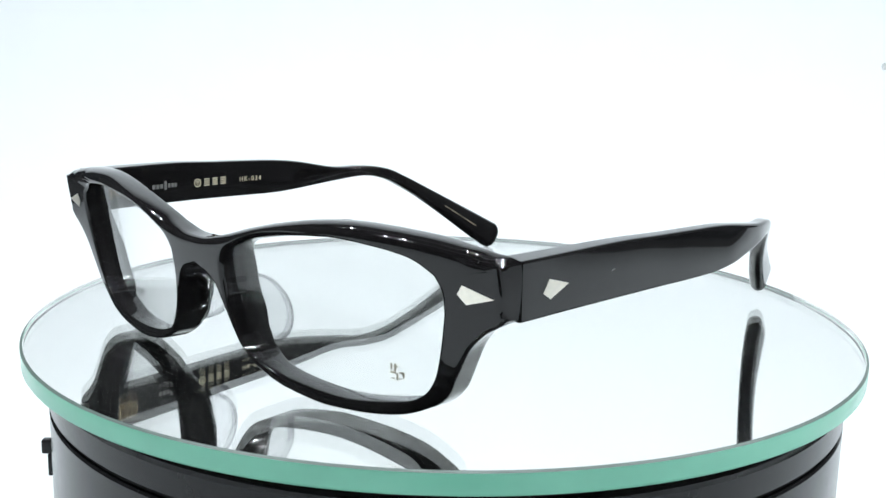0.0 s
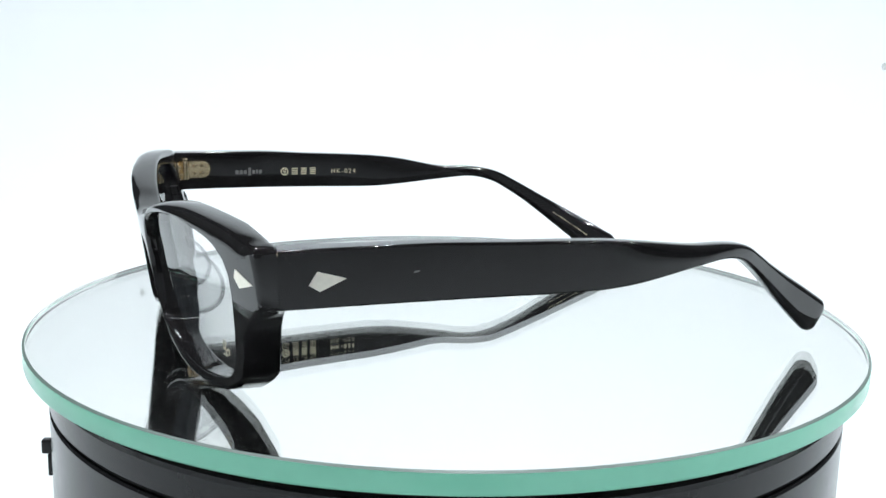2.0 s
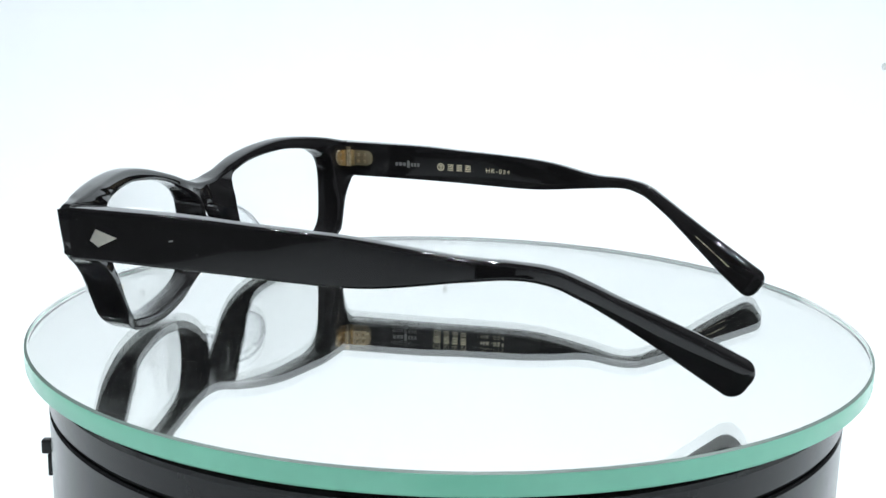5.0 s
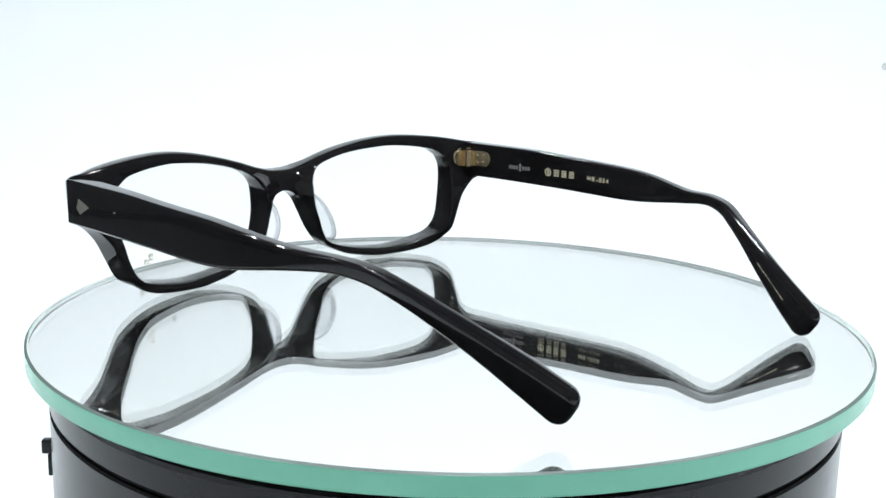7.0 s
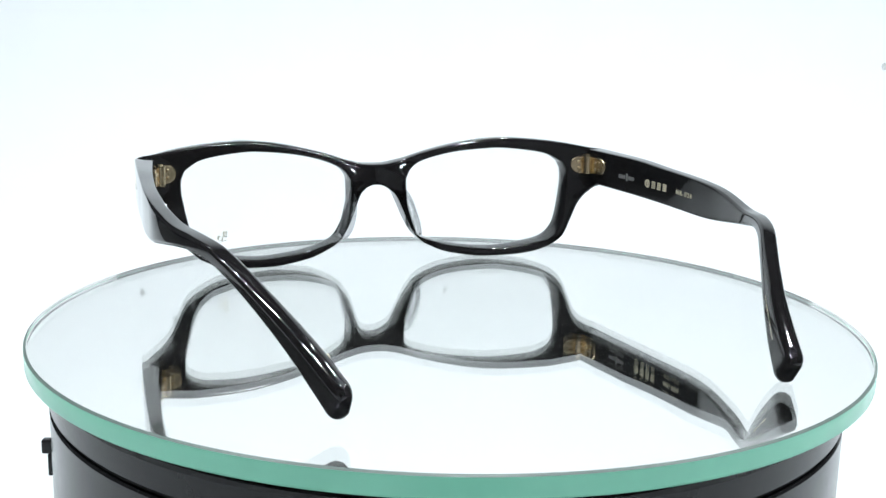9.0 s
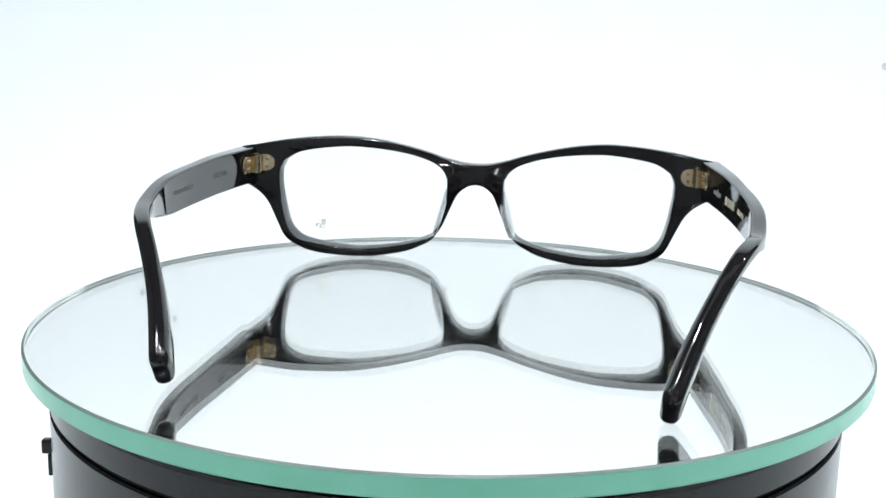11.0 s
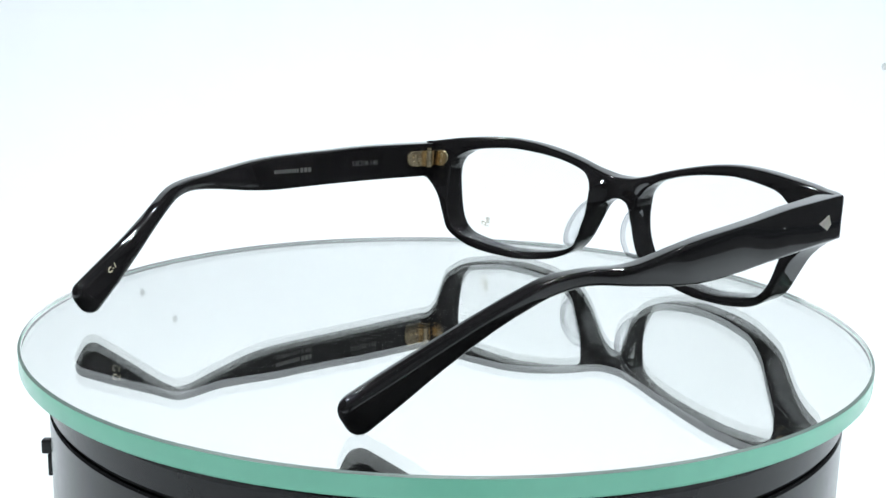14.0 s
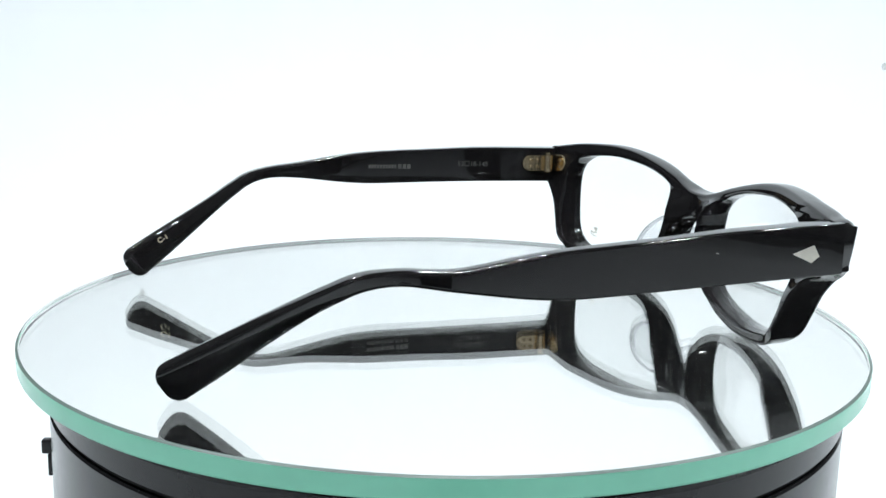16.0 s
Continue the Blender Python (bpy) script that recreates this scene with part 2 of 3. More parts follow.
def build_turntable():
    base = tagged(new("turntable_base"), "round glossy black motorised turntable base with a seam", "turntable")
    part("platter", lathe([(0, -4.1), (96, -4.1), (97, -4.6), (97, -8.2), (0, -8.2)]), GROOVE, base, "dark recessed platter under the glass")
    part("upper_ring", lathe([(0, -7.9), (99.8, -7.9), (100.5, -8.6), (100.5, -14.0), (100.1, -14.4), (90, -14.4), (0, -14.4)]), BODY, base)
    part("seam", lathe([(0, -14.2), (99.4, -14.2), (99.4, -15.7), (0, -15.7)]), GROOVE, base, "dark recessed seam")
    part("body", lathe([(0, -15.5), (100.1, -15.5), (100.5, -16), (100.5, -83), (98.5, -85), (0, -85)]), BODY, base)
    for ob in base.children:
        sharp(ob)
    bm = bmesh.new()
    box(bm, -0.0015, 0.0015, -0.0012, 0.0012, -0.0018, 0.0018)
    sw = part("switch", bm, BODY, base, "small black side switch")
    bevelled(sw, 0.0004)
    a = radians(180 + 17)
    sw.location = (0.1013 * math.cos(a), 0.1013 * math.sin(a), -0.0275)
    bm = bmesh.new()
    box(bm, -0.0006, 0.0006, -0.0012, 0.0012, -0.0028, 0.0028)
    ridge = part("switch_ridge", bm, BODY, base)
    bevelled(ridge, 0.0003)
    ridge.location = (0.1008 * math.cos(a), 0.1008 * math.sin(a), -0.0322)

    disc = tagged(new("glass_disc"), "round mirror-backed glass plate with a green edge", "glass plate")
    T, R = DISC_T, DISC_R
    part("glass_plate", lathe([(0, 0), (R - 0.62, 0), (R - 0.32, -0.3), (R - 0.3, -T + 0.1), (0, -T + 0.1)]), PLATE, disc)
    part("silvering", lathe([(0, -T + 0.12), (R - 0.8, -T + 0.12), (R - 0.8, -T + 0.06), (0, -T + 0.06)]), MIRROR, disc, "mirror silvering")
    part("edge", lathe([(R - 0.28, -0.40), (R - 0.02, -0.40), (R, -0.5), (R, -T + 0.4), (R - 0.5, -T), (R - 0.28, -T)], closed=True), EDGE, disc, "polished green glass edge")
    part("arris", lathe([(R - 0.58, -0.02), (R - 0.54, 0.008), (R - 0.03, -0.37), (R - 0.26, -0.38)], closed=True), BEVEL, disc, "ground grey-green arris")
    for ob in disc.children:
        sharp(ob, 12)
        ob.location = (-0.97 * MM, 0.69 * MM, 0.65 * MM)
    return disc


# ---------------------------------------------------------------- eyeglasses
CX = -0.6


def back(x, z):
    """Depth of the rear face of the front: wrapped to the face and leaning."""
    xe = x - 0.5 * max(0.0, x - 60) if x < 70 else 65.0
    return -72 + xe * xe / 355 + 0.16 * (28 - z)


def fore(x, z, side=1):
    """Depth of the front face, flatter towards the end pieces, the right one more so."""
    xe = x - (0.10 if side > 0 else 0.58) * max(0.0, x - 60)
    return -78.3 + xe * xe / 380 + 0.155 * (28 - z)


OUT_A = [(0, 30.9), (2.5, 30.98), (5, 31.3), (10, 32.6), (15.5, 34.4), (24, 36.6), (33, 38.4), (42, 39.3), (51, 39.1), (60, 38.3), (67, 37.2), (71.2, 36.5), (74.1, 36.1), (75.4, 35.3)]
OUT_C = [(75.4, 25.1), (69.6, 22.4), (66, 19), (63.3, 13.8), (60.6, 8.3), (57.8, 5.3), (52.9, 2.8), (45.5, 1.3), (37, 0.75), (31.5, 0.9), (22.5, 2.4),
         (16.5, 4.8), (13.4, 6.9), (10.4, 11.2), (7.8, 17.2), (5.8, 21.4), (3.4, 23.5), (1.5, 24.25), (0, 24.4)]
IN_A = [(9.3, 26.5), (11, 29.2), (14.5, 31.4), (21, 33.5), (29, 35), (38, 35.9), (43, 36), (51, 35.3), (57, 34.1), (61.2, 31.6)]
IN_C = [(62.5, 24.5), (61, 16.5), (59.3, 10.8), (56.5, 7.3), (52, 5.4), (41, 3.5), (32, 3.55), (22.7, 4.8), (16.2, 6.8), (12.9, 8.6), (11, 12.6), (9.5, 18), (9.2, 22.5)]


def lens_loop():
    a, b = spline(IN_A, 70), spline([IN_A[-1], (62.5, 28.6), IN_C[0]], 16)
    c, d = spline(IN_C, 110), spline([IN_C[-1], IN_A[0]], 8)
    return np.concatenate([a[:-1], b[:-1], c[:-1], d[:-1]])


def build_front(glasses):
    inner = lens_loop()
    a, b = spline(OUT_A, 70), spline([OUT_A[-1], (75.6, 30.3), OUT_C[0]], 16)
    c, d = spline(OUT_C, 110), spline([(0, 25.8), (0, 28.4)], 7)
    outer = np.concatenate([a, b[1:-1], c, d])
    inner = np.concatenate([spline(IN_A, 70), spline([IN_A[-1], (62.5, 28.6), IN_C[0]], 16)[1:-1], spline(IN_C, 110), spline([(9.2, 22.9), (9.3, 26.1)], 7)])
    n = len(outer)
    first_closing = n - 7
    bm = bmesh.new()
    for side in (1, -1):
        rings = []
        for k in range(n):
            i, o = inner[k], outer[k]
            closing = k >= first_closing
            if k == 0 or k == first_closing - 1:
                tan = np.array((1.0, 0.0)) * (1 if k == 0 else -1)
            else:
                tan = outer[(k + 1) % n] - outer[k - 1]
            out = np.array((-tan[1], tan[0]))
            out = out / np.hypot(*out)
            way = o - i
            w = float(np.hypot(*way))
            way = way / w
            if closing:
                out = np.array((-1.0, 0.0))
            top = step(24, 33, o[1]) * (0.35 + 0.65 * step(4, 16, o[0]))
            lug = step(52, 62, o[0]) * step(27, 20, o[1]) * step(3, 9, o[1])
            T = back(*o) - fore(*o, side)
            bump = 2.4 * step(21, 12, o[0]) * step(25.5, 20, o[1]) * step(2, 14, o[1])
            nasal = 3.4 * step(16, 11, i[0]) * step(34, 25, i[1]) * step(3.5, 16, i[1])
            rb, ri = 0.7, 1.1
            rw, rc = min(0.55 * w, 1.0 + 1.5 * top), 1.0 + 3.0 * top
            if 70 <= k < 85:
                rw = rc = 0.7
            rbo = 0.1 if 66 <= k < 88 else rb
            if closing:
                rw = rc = rbo = 0.0
            pr = [i + way * rb, i + way * 0.3 * rb, i, i if closing else i - way * 0.28]
            dp = [0, 0.3 * rb, rb, T * 0.5]
            for q in range(5):
                g = math.pi / 2 * q / 4
                pr.append(i + way * ri * (1 - math.cos(g)))
                dp.append(T - ri + ri * math.sin(g))
            edge = o - out * rw
            pr.append((pr[-1] + edge) / 2)
            dp.append(T)
            for q in range(7):
                g = math.pi / 2 * q / 6
                pr.append(o - out * (rw - rw * math.sin(g)))
                dp.append(T - rc + rc * math.cos(g))
            pr += [o, o, o - out * 0.3 * rbo, o - out * rbo, (o + i) / 2]
            dp += [(T - rc + rb) / 2, rbo, 0.3 * rbo, 0, 0]
            ring = []
            for j, ((x, z), t) in enumerate(zip(pr, dp)):
                if t < 0.5 * T:
                    t -= max(bump, 1.3 * lug, nasal if j < 4 else 0.0) * (1 - 2 * t / T)
                    rear = True
                else:
                    t -= T
                    rear = False
                if j > 9 and lug:
                    x, z = np.array((x, z)) + out * 1.3 * lug * (max(0.0, t / T) if rear else 1 + t / T)
                if j > 9:
                    x = x - (0.45 if side > 0 else 0.3) * dp[j] * step(66, 72, o[0]) * step(23.5, 25.5, o[1])
                x = max(float(x), 0.0)
                ring.append(bm.verts.new((side * x * MM, ((back(x, z) if rear else fore(x, z, side)) - t) * MM, (z + 0.04 * (t if rear else t + T)) * MM)))
            rings.append(ring)
        m = len(rings[0])
        for k in range(n):
            p, q = rings[k], rings[(k + 1) % n]
            for j in range(m):
                f = [p[j], p[(j + 1) % m], q[(j + 1) % m], q[j]]
                if all(abs(v.co.x) < 1e-7 for v in f):
                    continue
                bm.faces.new(f)
    bmesh.ops.remove_doubles(bm, verts=bm.verts, dist=2e-6)
    bmesh.ops.dissolve_degenerate(bm, edges=bm.edges, dist=2e-6)
    front = part("frame_front", bm, ACETATE, glasses, "polished black celluloid front")
    sharp(front, 50)
    even(front)
    return front


def build_lens(glasses, side):
    loop = lens_loop()
    c = loop.mean(0)
    bm = bmesh.new()
    layers = []
    for off in (2.6, 4.2):
        rows = []
        for f in (1.006, 0.75, 0.5, 0.25):
            row = []
            for x, z in loop[::2]:
                px, pz = c + (np.array((x, z)) - c) * f
                row.append(bm.verts.new((side * px * MM, (back(px, pz) - off) * MM, (pz + 0.04 * off) * MM)))
            rows.append(row)
        mid = bm.verts.new((side * c[0] * MM, (back(*c) - off) * MM, (c[1] + 0.04 * off) * MM))
        n = len(rows[0])
        for p, q in zip(rows, rows[1:]):
            for k in range(n):
                bm.faces.new((p[k], p[(k + 1) % n], q[(k + 1) % n], q[k]))
        for k in range(n):
            bm.faces.new((rows[-1][k], rows[-1][(k + 1) % n], mid))
        layers.append(rows[0])
    n = len(layers[0])
    for k in range(n):
        bm.faces.new((layers[0][k], layers[0][(k + 1) % n], layers[1][(k + 1) % n], layers[1][k]))
    lens = part("lens", bm, LENS, glasses, "clear demonstration lens")
    sharp(lens, 50)
    lens.visible_shadow = False
    return lens


def build_pad(glasses, side):
    """Clear D-shaped nose pad fused to the nasal side of the rim."""
    bm = bmesh.new()
    n = 28
    rows = []
    for off, shrink in ((-0.75, 0.90), (-0.45, 1.0), (0.45, 1.0), (0.75, 0.90)):
        row = []
        for k in range(n):
            a = 2 * math.pi * k / n
            u, v = math.cos(a), math.sin(a)
            u = (max(u, 0.0) ** 0.9) * 8.7 * shrink - (0.8 if u < 0 else 0.0) * abs(u)
            v = v * 7.6 * shrink
            z = 16.1 + v - 0.10 * u
            x = 9.2 + (22.5 - z) * 0.27 + off - 0.10 * u
            y = back(x, z) + 0.6 + u
            row.append(bm.verts.new((side * x * MM, y * MM, z * MM)))
        rows.append(row)
    for p, q in zip(rows, rows[1:]):
        for k in range(n):
            bm.faces.new((p[k], p[(k + 1) % n], q[(k + 1) % n], q[k]))
    bm.faces.new(rows[0][::-1])
    bm.faces.new(rows[-1])
    pad = part("nose_pad", bm, PAD, glasses, "clear plastic nose pad", mats=(PAD_RIM_SHADE,))
    # edge strips take the tint with the painted-in dark line
    for f in pad.data.polygons:
        f.material_index = 1 if len(f.vertices) == 4 else 0
    sharp(pad, 60)
    return pad


# stations of a temple: y, z, half height, outer x, half thickness, corner radius
TEMPLE = [(-62.4, 30.5, 5.6, 75.5, 2.6, 0.5), (-60.2, 30.5, 5.6, 75.7, 2.7, 0.5), (-48, 30.4, 5.6, 76.4, 2.4, 0.6), (-34, 30.25, 5.65, 77.1, 2.05, 0.6), (-20, 30.0, 5.7, 77.6, 1.8, 0.6), (-9, 29.65, 5.65, 78.0, 1.75, 0.6),
          (2, 29.25, 5.4, 78.0, 1.75, 0.7), (11, 29.0, 4.6, 77.6, 1.8, 0.9), (24, 28.6, 2.6, 75.6, 1.9, 0.9), (34, 28.3, 1.75, 72.6, 1.9, 0.9), (41, 26.9, 1.75, 69.6, 1.9, 0.9),
          (46.5, 24.0, 1.9, 66.6, 1.9, 1.0), (52, 20.5, 2.2, 63.6, 1.9, 1.2), (60, 15.3, 3.05, 59.6, 2.0, 1.7), (68, 10.1, 3.9, 56.2, 2.15, 2.0), (75.0, 5.5, 4.45, 53.4, 2.1, 2.0)]


def stations(side):
    """Both temples sit a little lower in their middle, the right one higher at its bend."""
    rows = []
    for y, z, h, ox, th, r in TEMPLE:
        low = step(-40, -14, y) * (step(30, 12, y) * 0.35 if side > 0 else step(40, 24, y) * 0.42)
        z, h = z - low, h - low
        if side < 0:
            z += 0.6 * step(22, 36, y) * step(66, 54, y)
        rows.append((y, z, h, ox, th, r))
    return rows


TEMPLE_CURVE = spline(TEMPLE, 240)


def temple_at(y):
    """Outer x, inner x, middle z at y."""
    c = TEMPLE_CURVE
    ox, th, z = (float(np.interp(y, c[:, 0], c[:, k])) for k in (3, 4, 1))
    slope = (float(np.interp(y + 1, c[:, 0], c[:, 3])) - float(np.interp(y - 1, c[:, 0], c[:, 3]))) / 2
    wide = th * math.sqrt(1 + slope * slope)
    return ox - th + wide, ox - th - wide, z


def lettering(body, size, mat, name, parent, place, label="", spacing=1.0, bold=0.0):
    cu = bpy.data.curves.new(name, "FONT")
    cu.body, cu.size, cu.extrude, cu.space_character, cu.offset = body, size, 0.04, spacing, bold
    tmp = bpy.data.objects.new(name, cu)
    scene.collection.objects.link(tmp)
    me = bpy.data.meshes.new_from_object(tmp.evaluated_get(bpy.context.evaluated_depsgraph_get()))
    bpy.data.objects.remove(tmp)
    bm = bmesh.new()
    bm.from_mesh(me)
    bpy.data.meshes.remove(me)
    for v in bm.verts:
        v.co = Vector(place(v.co.x, v.co.y, v.co.z))
    return part(name, bm, mat, parent, label, smooth=False)


def build_temple(glasses, side):
    st = spline(stations(side), 90)
    bm = bmesh.new()
    rings = []
    for k, (y, z, h, ox, th, r) in enumerate(st):
        nxt, prv = st[min(k + 1, len(st) - 1)], st[max(k - 1, 0)]
        t = Vector((nxt[3] - prv[3], nxt[0] - prv[0], nxt[1] - prv[1])).normalized()
        up = Vector((0, -t.z, t.y)).normalized()
        lat = t.cross(up).normalized()
        if lat.x < 0:
            lat = -lat
        c = Vector((ox - th, y, z))
        ring = []
        r = min(r, th * 0.9, h * 0.9)
        for sx, sz in ((1, 1), (-1, 1), (-1, -1), (1, -1)):
            for q in range(4):
                g = math.pi / 2 * q / 3
                cc, ss = (math.cos(g), math.sin(g)) if sx * sz > 0 else (math.sin(g), math.cos(g))
                ring.append(c + lat * (sx * (th - r + r * cc)) + up * (sz * (h - r + r * ss)))
        rings.append(ring)
    # rounded end
    t = (sum(rings[-1], Vector()) - sum(rings[-2], Vector())).normalized()
    c = sum(rings[-1], Vector()) / 16
    for q in range(1, 8):
        push, sc = 3.3 * math.sin(math.pi / 2 * q / 8), math.cos(math.pi / 2 * q / 8) ** 0.7
        rings.append([c + (p - c) * sc + t * push for p in rings[len(st) - 1]])
    vs = [[bm.verts.new((side * p.x * MM, p.y * MM, p.z * MM)) for p in ring] for ring in rings]
    for a, b in zip(vs, vs[1:]):
        for k in range(16):
            bm.faces.new((a[k], a[(k + 1) % 16], b[(k + 1) % 16], b[k]))
    bm.faces.new(vs[0])
    bm.faces.new(vs[-1])
    temple = part("temple", bm, ACETATE, glasses, "polished black celluloid temple")
    sharp(temple, 40)
    even(temple)

    def outside(u, v, w):
        return Vector((side * (temple_at(u)[0] + w - 0.02) * MM, u * MM, v * MM))

    bm = bmesh.new()
    shift = -0.3 if side > 0 else 0.8
    prism(bm, [(u + shift, v) for u, v in ((-57.0, 29.4), (-55.0, 28.1), (-50.0, 30.3), (-55.4, 31.9))], outside, 0.12)
    part("inlay", bm, INLAY, temple, "kite-shaped silver inlay", smooth=False)

    bm = bmesh.new()
    prism(bm, [(-37.7, 30.4), (-36.6, 30.6), (-36.5, 30.9), (-37.5, 30.75)] if side > 0 else [(-31.0, 31.4), (-30.3, 31.5), (-30.3, 31.7), (-31.0, 31.6)], outside, 0.04)
    part("scuff", bm, SILVER, temple, "pale scuff mark", smooth=False)

    # hinge: rounded plate on the inner face, three knuckles
    def inside(u, v, w):
        return Vector((side * (temple_at(u)[1] - w + 0.02) * MM, u * MM, v * MM))

    outline = [(-59.2, 28.4), (-53.3, 28.3)]
    outline += [(-53.3 + 2.7 * math.sin(math.pi * k / 10), 31.0 - 2.7 * math.cos(math.pi * k / 10)) for k in range(1, 10)]
    outline += [(-53.3, 33.7), (-59.2, 33.6)]
    bm = bmesh.new()
    prism(bm, outline, inside, 0.7)
    plate = part("hinge_plate", bm, GOLD, temple, "gold hinge plate", smooth=False)
    bevelled(plate, 0.0003)
    for z in (29.9, 32.1):
        for y in (-55.6, -53.4):
            bm = bmesh.new()
            bmesh.ops.create_uvsphere(bm, u_segments=10, v_segments=6, radius=0.00055)
            rv = part("rivet", bm, GOLD, temple)
            rv.location = inside(y, z, 0.65)
    bm = bmesh.new()
    bmesh.ops.create_cone(bm, cap_ends=True, segments=18, radius1=0.00115, radius2=0.0009, depth=0.0006)
    screw = part("screw", bm, GOLD, temple, "small gold hinge screw")
    screw.location = (side * 69.0 * MM, -58.9 * MM, 34.45 * MM)
    sharp(screw)
    for k in range(5):
        bm = bmesh.new()
        bmesh.ops.create_cone(bm, cap_ends=True, segments=18, radius1=0.0016, radius2=0.0016, depth=0.00098)
        kn = part("knuckle", bm, GOLD, temple)
        kn.location = (side * 69.0 * MM, -58.9 * MM, (28.8 + 1.15 * k) * MM)
        sharp(kn)
    return temple


def build_marks(right, left):
    """Printed marks on the inner faces: the right temple's run backwards, the left one's forwards."""
    def on_right(y0, z0, slope=0.0, tall=1.0):
        def place(u, v, w):
            v = v * tall
            y = y0 + u * math.cos(slope) - v * math.sin(slope)
            z = z0 + u * math.sin(slope) + v * math.cos(slope)
            return (-(temple_at(y)[1] - w - 0.03) * MM, y * MM, z * MM)
        return place

    def on_left(y0, z0, slope=0.0):
        def place(u, v, w):
            y = y0 - (u * math.cos(slope) - v * math.sin(slope))
            z = z0 + u * math.sin(slope) + v * math.cos(slope)
            return ((temple_at(y)[1] - w - 0.03) * MM, y * MM, z * MM)
        return place

    def bars(name, rects, mat, parent, place, label):
        bm = bmesh.new()
        for u, v, a, b in rects:
            prism(bm, [(u, v), (u + a, v), (u + a, v + b), (u, v + b)], lambda p, q, w: Vector(place(p, q, w)), 0.05)
        part(name, bm, mat, parent, label, smooth=False)

    bars("maker_mark", [(-4.2 + 1.3 * k, -0.6, 1.0, 1.2) for k in range(3)] + [(-0.2, -1.1, 0.9, 2.4)] + [(1.1 + 1.1 * k, -0.6, 0.8, 1.2) for k in range(3)],
         SILVER, right, on_right(-38.8, 29.6), "pale plain printed bars")
    def emblem():
        """A round badge of bars inside a ring."""
        bm = bmesh.new()
        place = on_right(-27.4, 29.4)
        for k in range(14):
            ring = [(r * math.cos(2 * math.pi * q / 14), r * math.sin(2 * math.pi * q / 14)) for q, r in ((k, 0.95), (k + 1, 0.95), (k + 1, 1.25), (k, 1.25))]
            prism(bm, ring, lambda p, q, w: Vector(place(p, q, w)), 0.05)
        for u, v, a, b in ((-0.55, 0.35, 1.1, 0.25), (-0.55, -0.1, 1.1, 0.25), (-0.3, -0.65, 0.7, 0.3)):
            prism(bm, [(u, v), (u + a, v), (u + a, v + b), (u, v + b)], lambda p, q, w: Vector(place(p, q, w)), 0.05)
        part("gilt_badge", bm, GILT, right, "round gilt badge of plain bars", smooth=False)

    emblem()
    rects = []
    for k, wide in enumerate(((1.9,) * 4, (1.8,) * 4, (1.9,) * 4)):
        rects += [(3.3 + 2.95 * k - a / 2, 0.8 - 0.58 * j, a, 0.32) for j, a in enumerate(wide)]
    bars("gilt_mark", rects, GILT, right, on_right(-27.4, 29.3), "gilt plain printed bars")
    lettering("HK-024", 2.0, GILT, "model_lettering", right, on_right(-12.2, 28.5, -0.02), "gilt stamped lettering", 1.35)
    lettering("MADE IN JAPAN", 1.55, GILT, "origin_lettering", right, on_right(57.6, 15.3, -0.60, 1.35), "gilt stamped lettering", 1.15, 0.05)
    lettering("53□18-145", 2.2, GREYPRINT, "size_lettering", left, on_left(-28.5, 29.7), "grey printed size figures")
    bars("material_print", [(0.95 * k, -0.6, 0.75, 1.2) for k in range(10)] + [(9.9 + 1.5 * k, -0.7, 1.2, 1.5) for k in range(3)], GREYPRINT, left,
         on_left(1.5, 29.4), "grey plain printed bars")
    lettering("C-1", 2.1, GILT, "colour_lettering", left, on_left(69.0, 10.4, 0.45), "gilt stamped lettering")


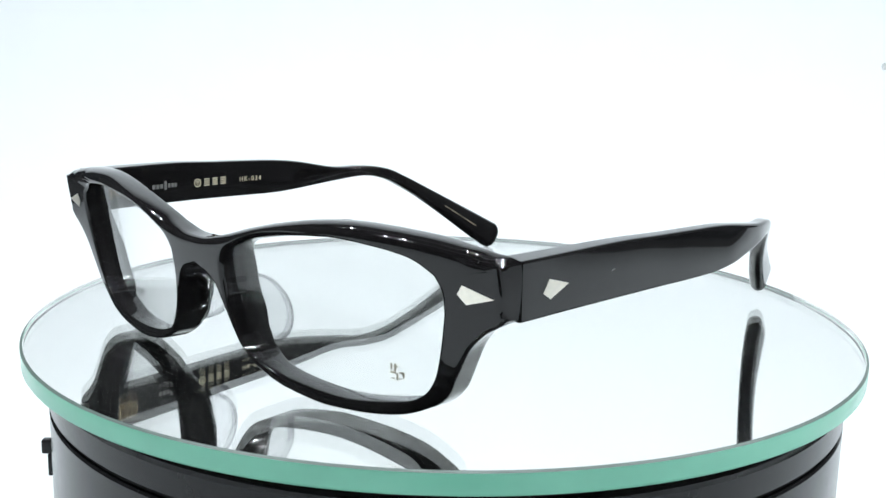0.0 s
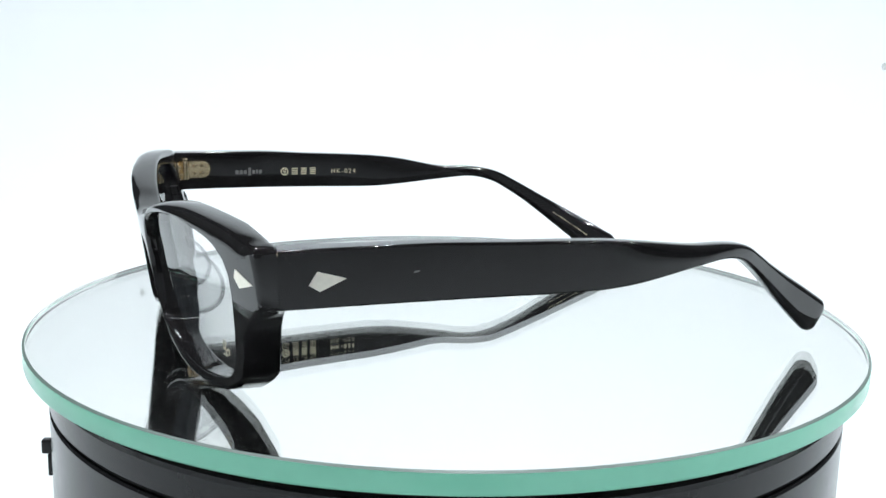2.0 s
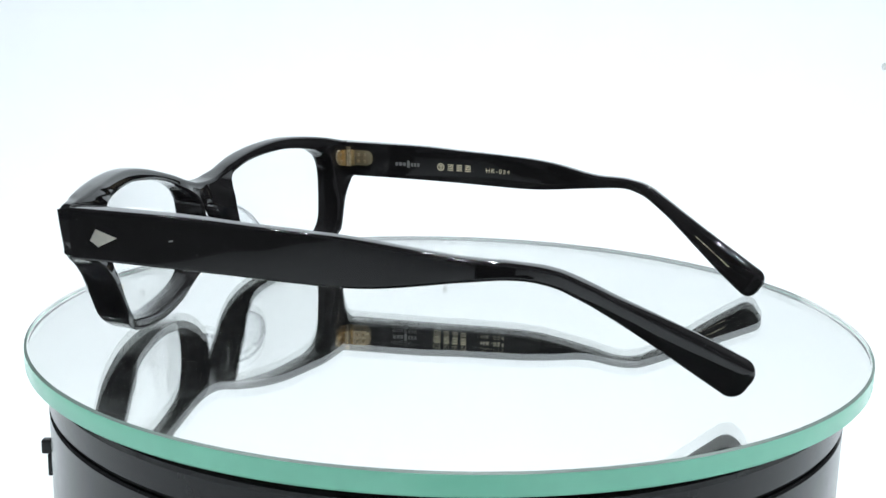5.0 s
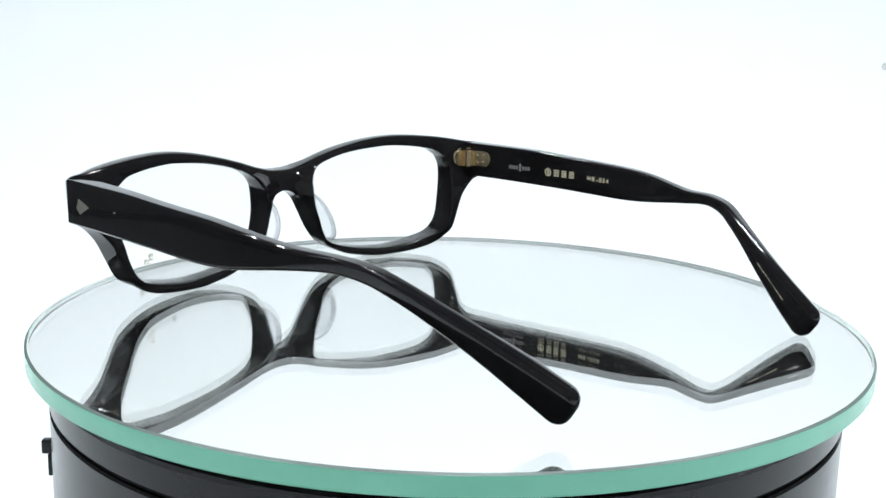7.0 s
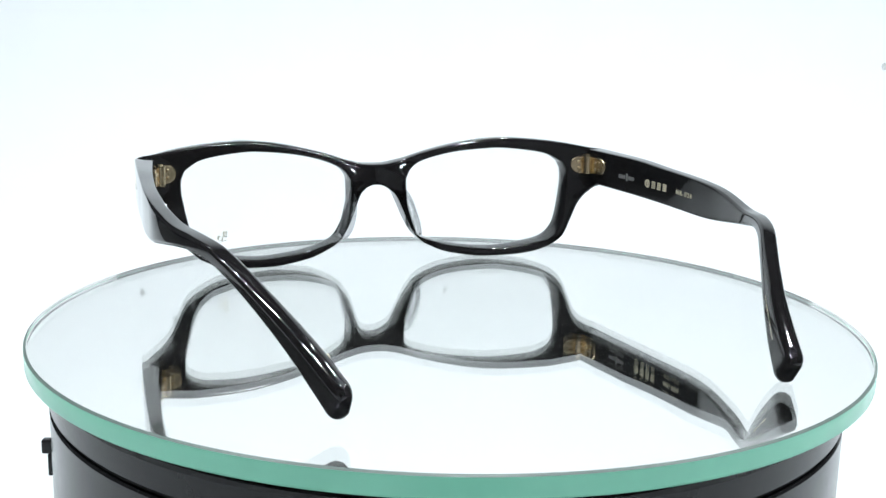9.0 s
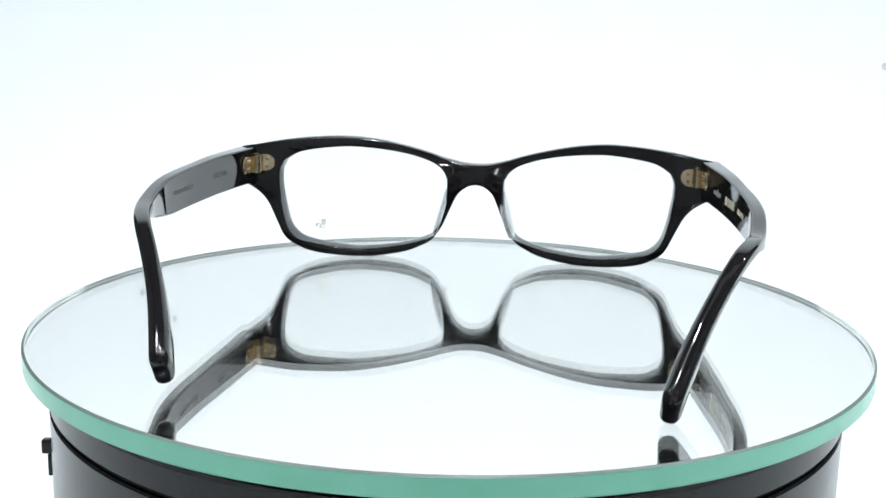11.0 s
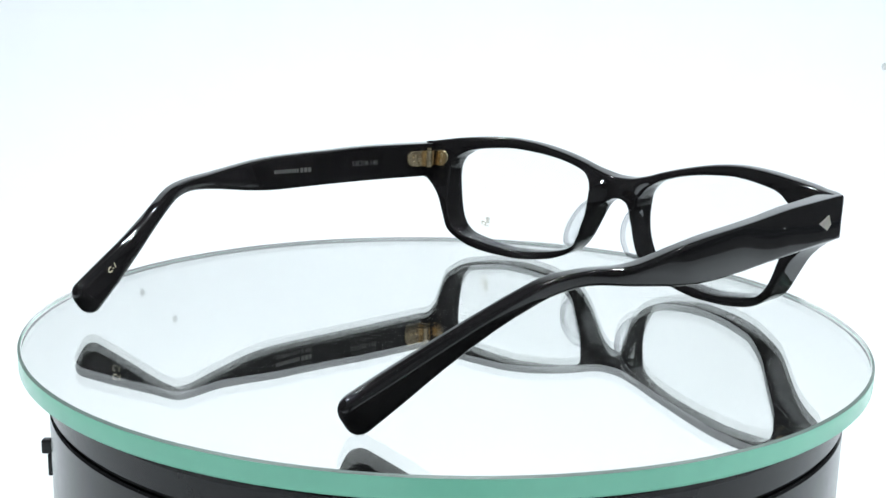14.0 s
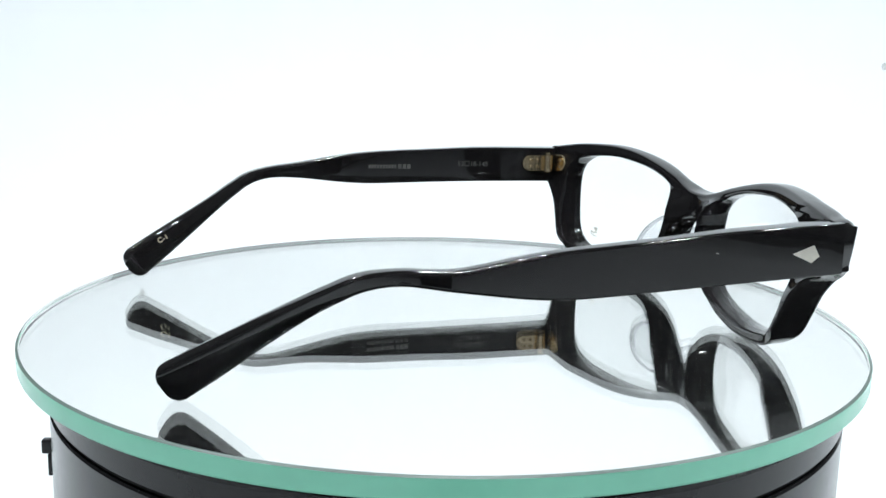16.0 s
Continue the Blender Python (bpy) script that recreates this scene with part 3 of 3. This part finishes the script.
def build_glasses():
    glasses = tagged(new("eyeglasses"), "black celluloid eyeglasses with clear lenses, standing open on the glass disc", "eyeglasses")
    build_front(glasses)
    for side in (1, -1):
        build_lens(glasses, side)
        build_pad(glasses, side)

        def face(u, v, w, side=side):
            return Vector((side * u * MM, (fore(u, v, side) - w + 0.06) * MM, (v + 0.2) * MM))
        bm = bmesh.new()
        prism(bm, [(65.9, 28.9), (67.4, 27.1), (72.6, 28.7), (66.9, 30.7)], face, 0.16)
        part("inlay", bm, INLAY, glasses, "kite-shaped silver inlay", smooth=False)

        def rear(u, v, w, side=side):
            return Vector((side * u * MM, (back(u, v) + w - 0.05) * MM, v * MM))
        outline = [(71.0, 28.4), (66.6, 28.3)]
        outline += [(66.6 - 2.7 * math.sin(math.pi * k / 10), 31.0 - 2.7 * math.cos(math.pi * k / 10)) for k in range(1, 10)]
        outline += [(66.6, 33.7), (71.0, 33.6)]
        bm = bmesh.new()
        prism(bm, outline, rear, 0.7)
        bevelled(part("hinge_plate", bm, GOLD, glasses, "gold hinge plate", smooth=False), 0.0003)
        for z in (29.9, 32.1):
            bm = bmesh.new()
            bmesh.ops.create_uvsphere(bm, u_segments=10, v_segments=6, radius=0.00055)
            rv = part("rivet", bm, GOLD, glasses)
            rv.location = rear(66.4, z, 0.65)
    left = build_temple(glasses, 1)
    right = build_temple(glasses, -1)
    build_marks(right, left)
    # the left temple sits a little higher at its tip
    piv = Vector((0, -59 * MM, 31 * MM))
    left.matrix_basis = Matrix.Translation(piv) @ pose(0, 0.9 * MM, -0.3 * MM, 1.08, 0, 0.6) @ Matrix.Translation(-piv)
    right.matrix_basis = Matrix.Translation(piv) @ pose(0, -0.3 * MM, 0, -0.25) @ Matrix.Translation(-piv)
    # small print on the left lens
    bm = bmesh.new()
    for u, v, a, b in ((-1.6, -0.1, 1.3, 0.4), (-1.5, 0.7, 0.42, 1.2), (-0.7, 0.4, 0.42, 1.5), (-0.9, 1.2, 1.1, 0.26), (-0.2, -1.4, 0.42, 1.5), (0.4, 0.0, 1.1, 0.4), (1.1, -0.8, 0.42, 1.2), (-1.3, -1.2, 0.8, 0.26), (0.3, -1.1, 0.6, 0.26)):
        prism(bm, [(u, v), (u + a, v), (u + a, v + b), (u, v + b)],
              lambda p, q, w: Vector(((50.2 + p) * MM, (back(50.2, 10.5) - 4.27 - w + (p * 2 * 50.2 / 370)) * MM, (10.5 + q) * MM)), 0.03)
    part("lens_print", bm, DEMO, glasses, "small muted gold print", smooth=False)
    for ob in list(glasses.children):
        ob.matrix_basis = Matrix.Translation((CX * MM, 0, 0)) @ ob.matrix_basis
    return glasses


build_set()
build_camera_stand()
disc = build_turntable()
glasses = build_glasses()


# ---------------------------------------------------------------- what moves
def motions():
    start = -43.19
    rows = [(float(k), pose(0, 0, 0, 0, 0, start + TURN(k))) for k in range(0, 17)]
    walk(glasses, rows)
    walk(disc, [(float(k), pose(-0.55 * MM, -0.30 * MM, 0, 0, 0, start + TURN(k))) for k in range(0, 17)])


def TURN(t):
    return -12.948 * t - 0.0034 * t * t


motions()
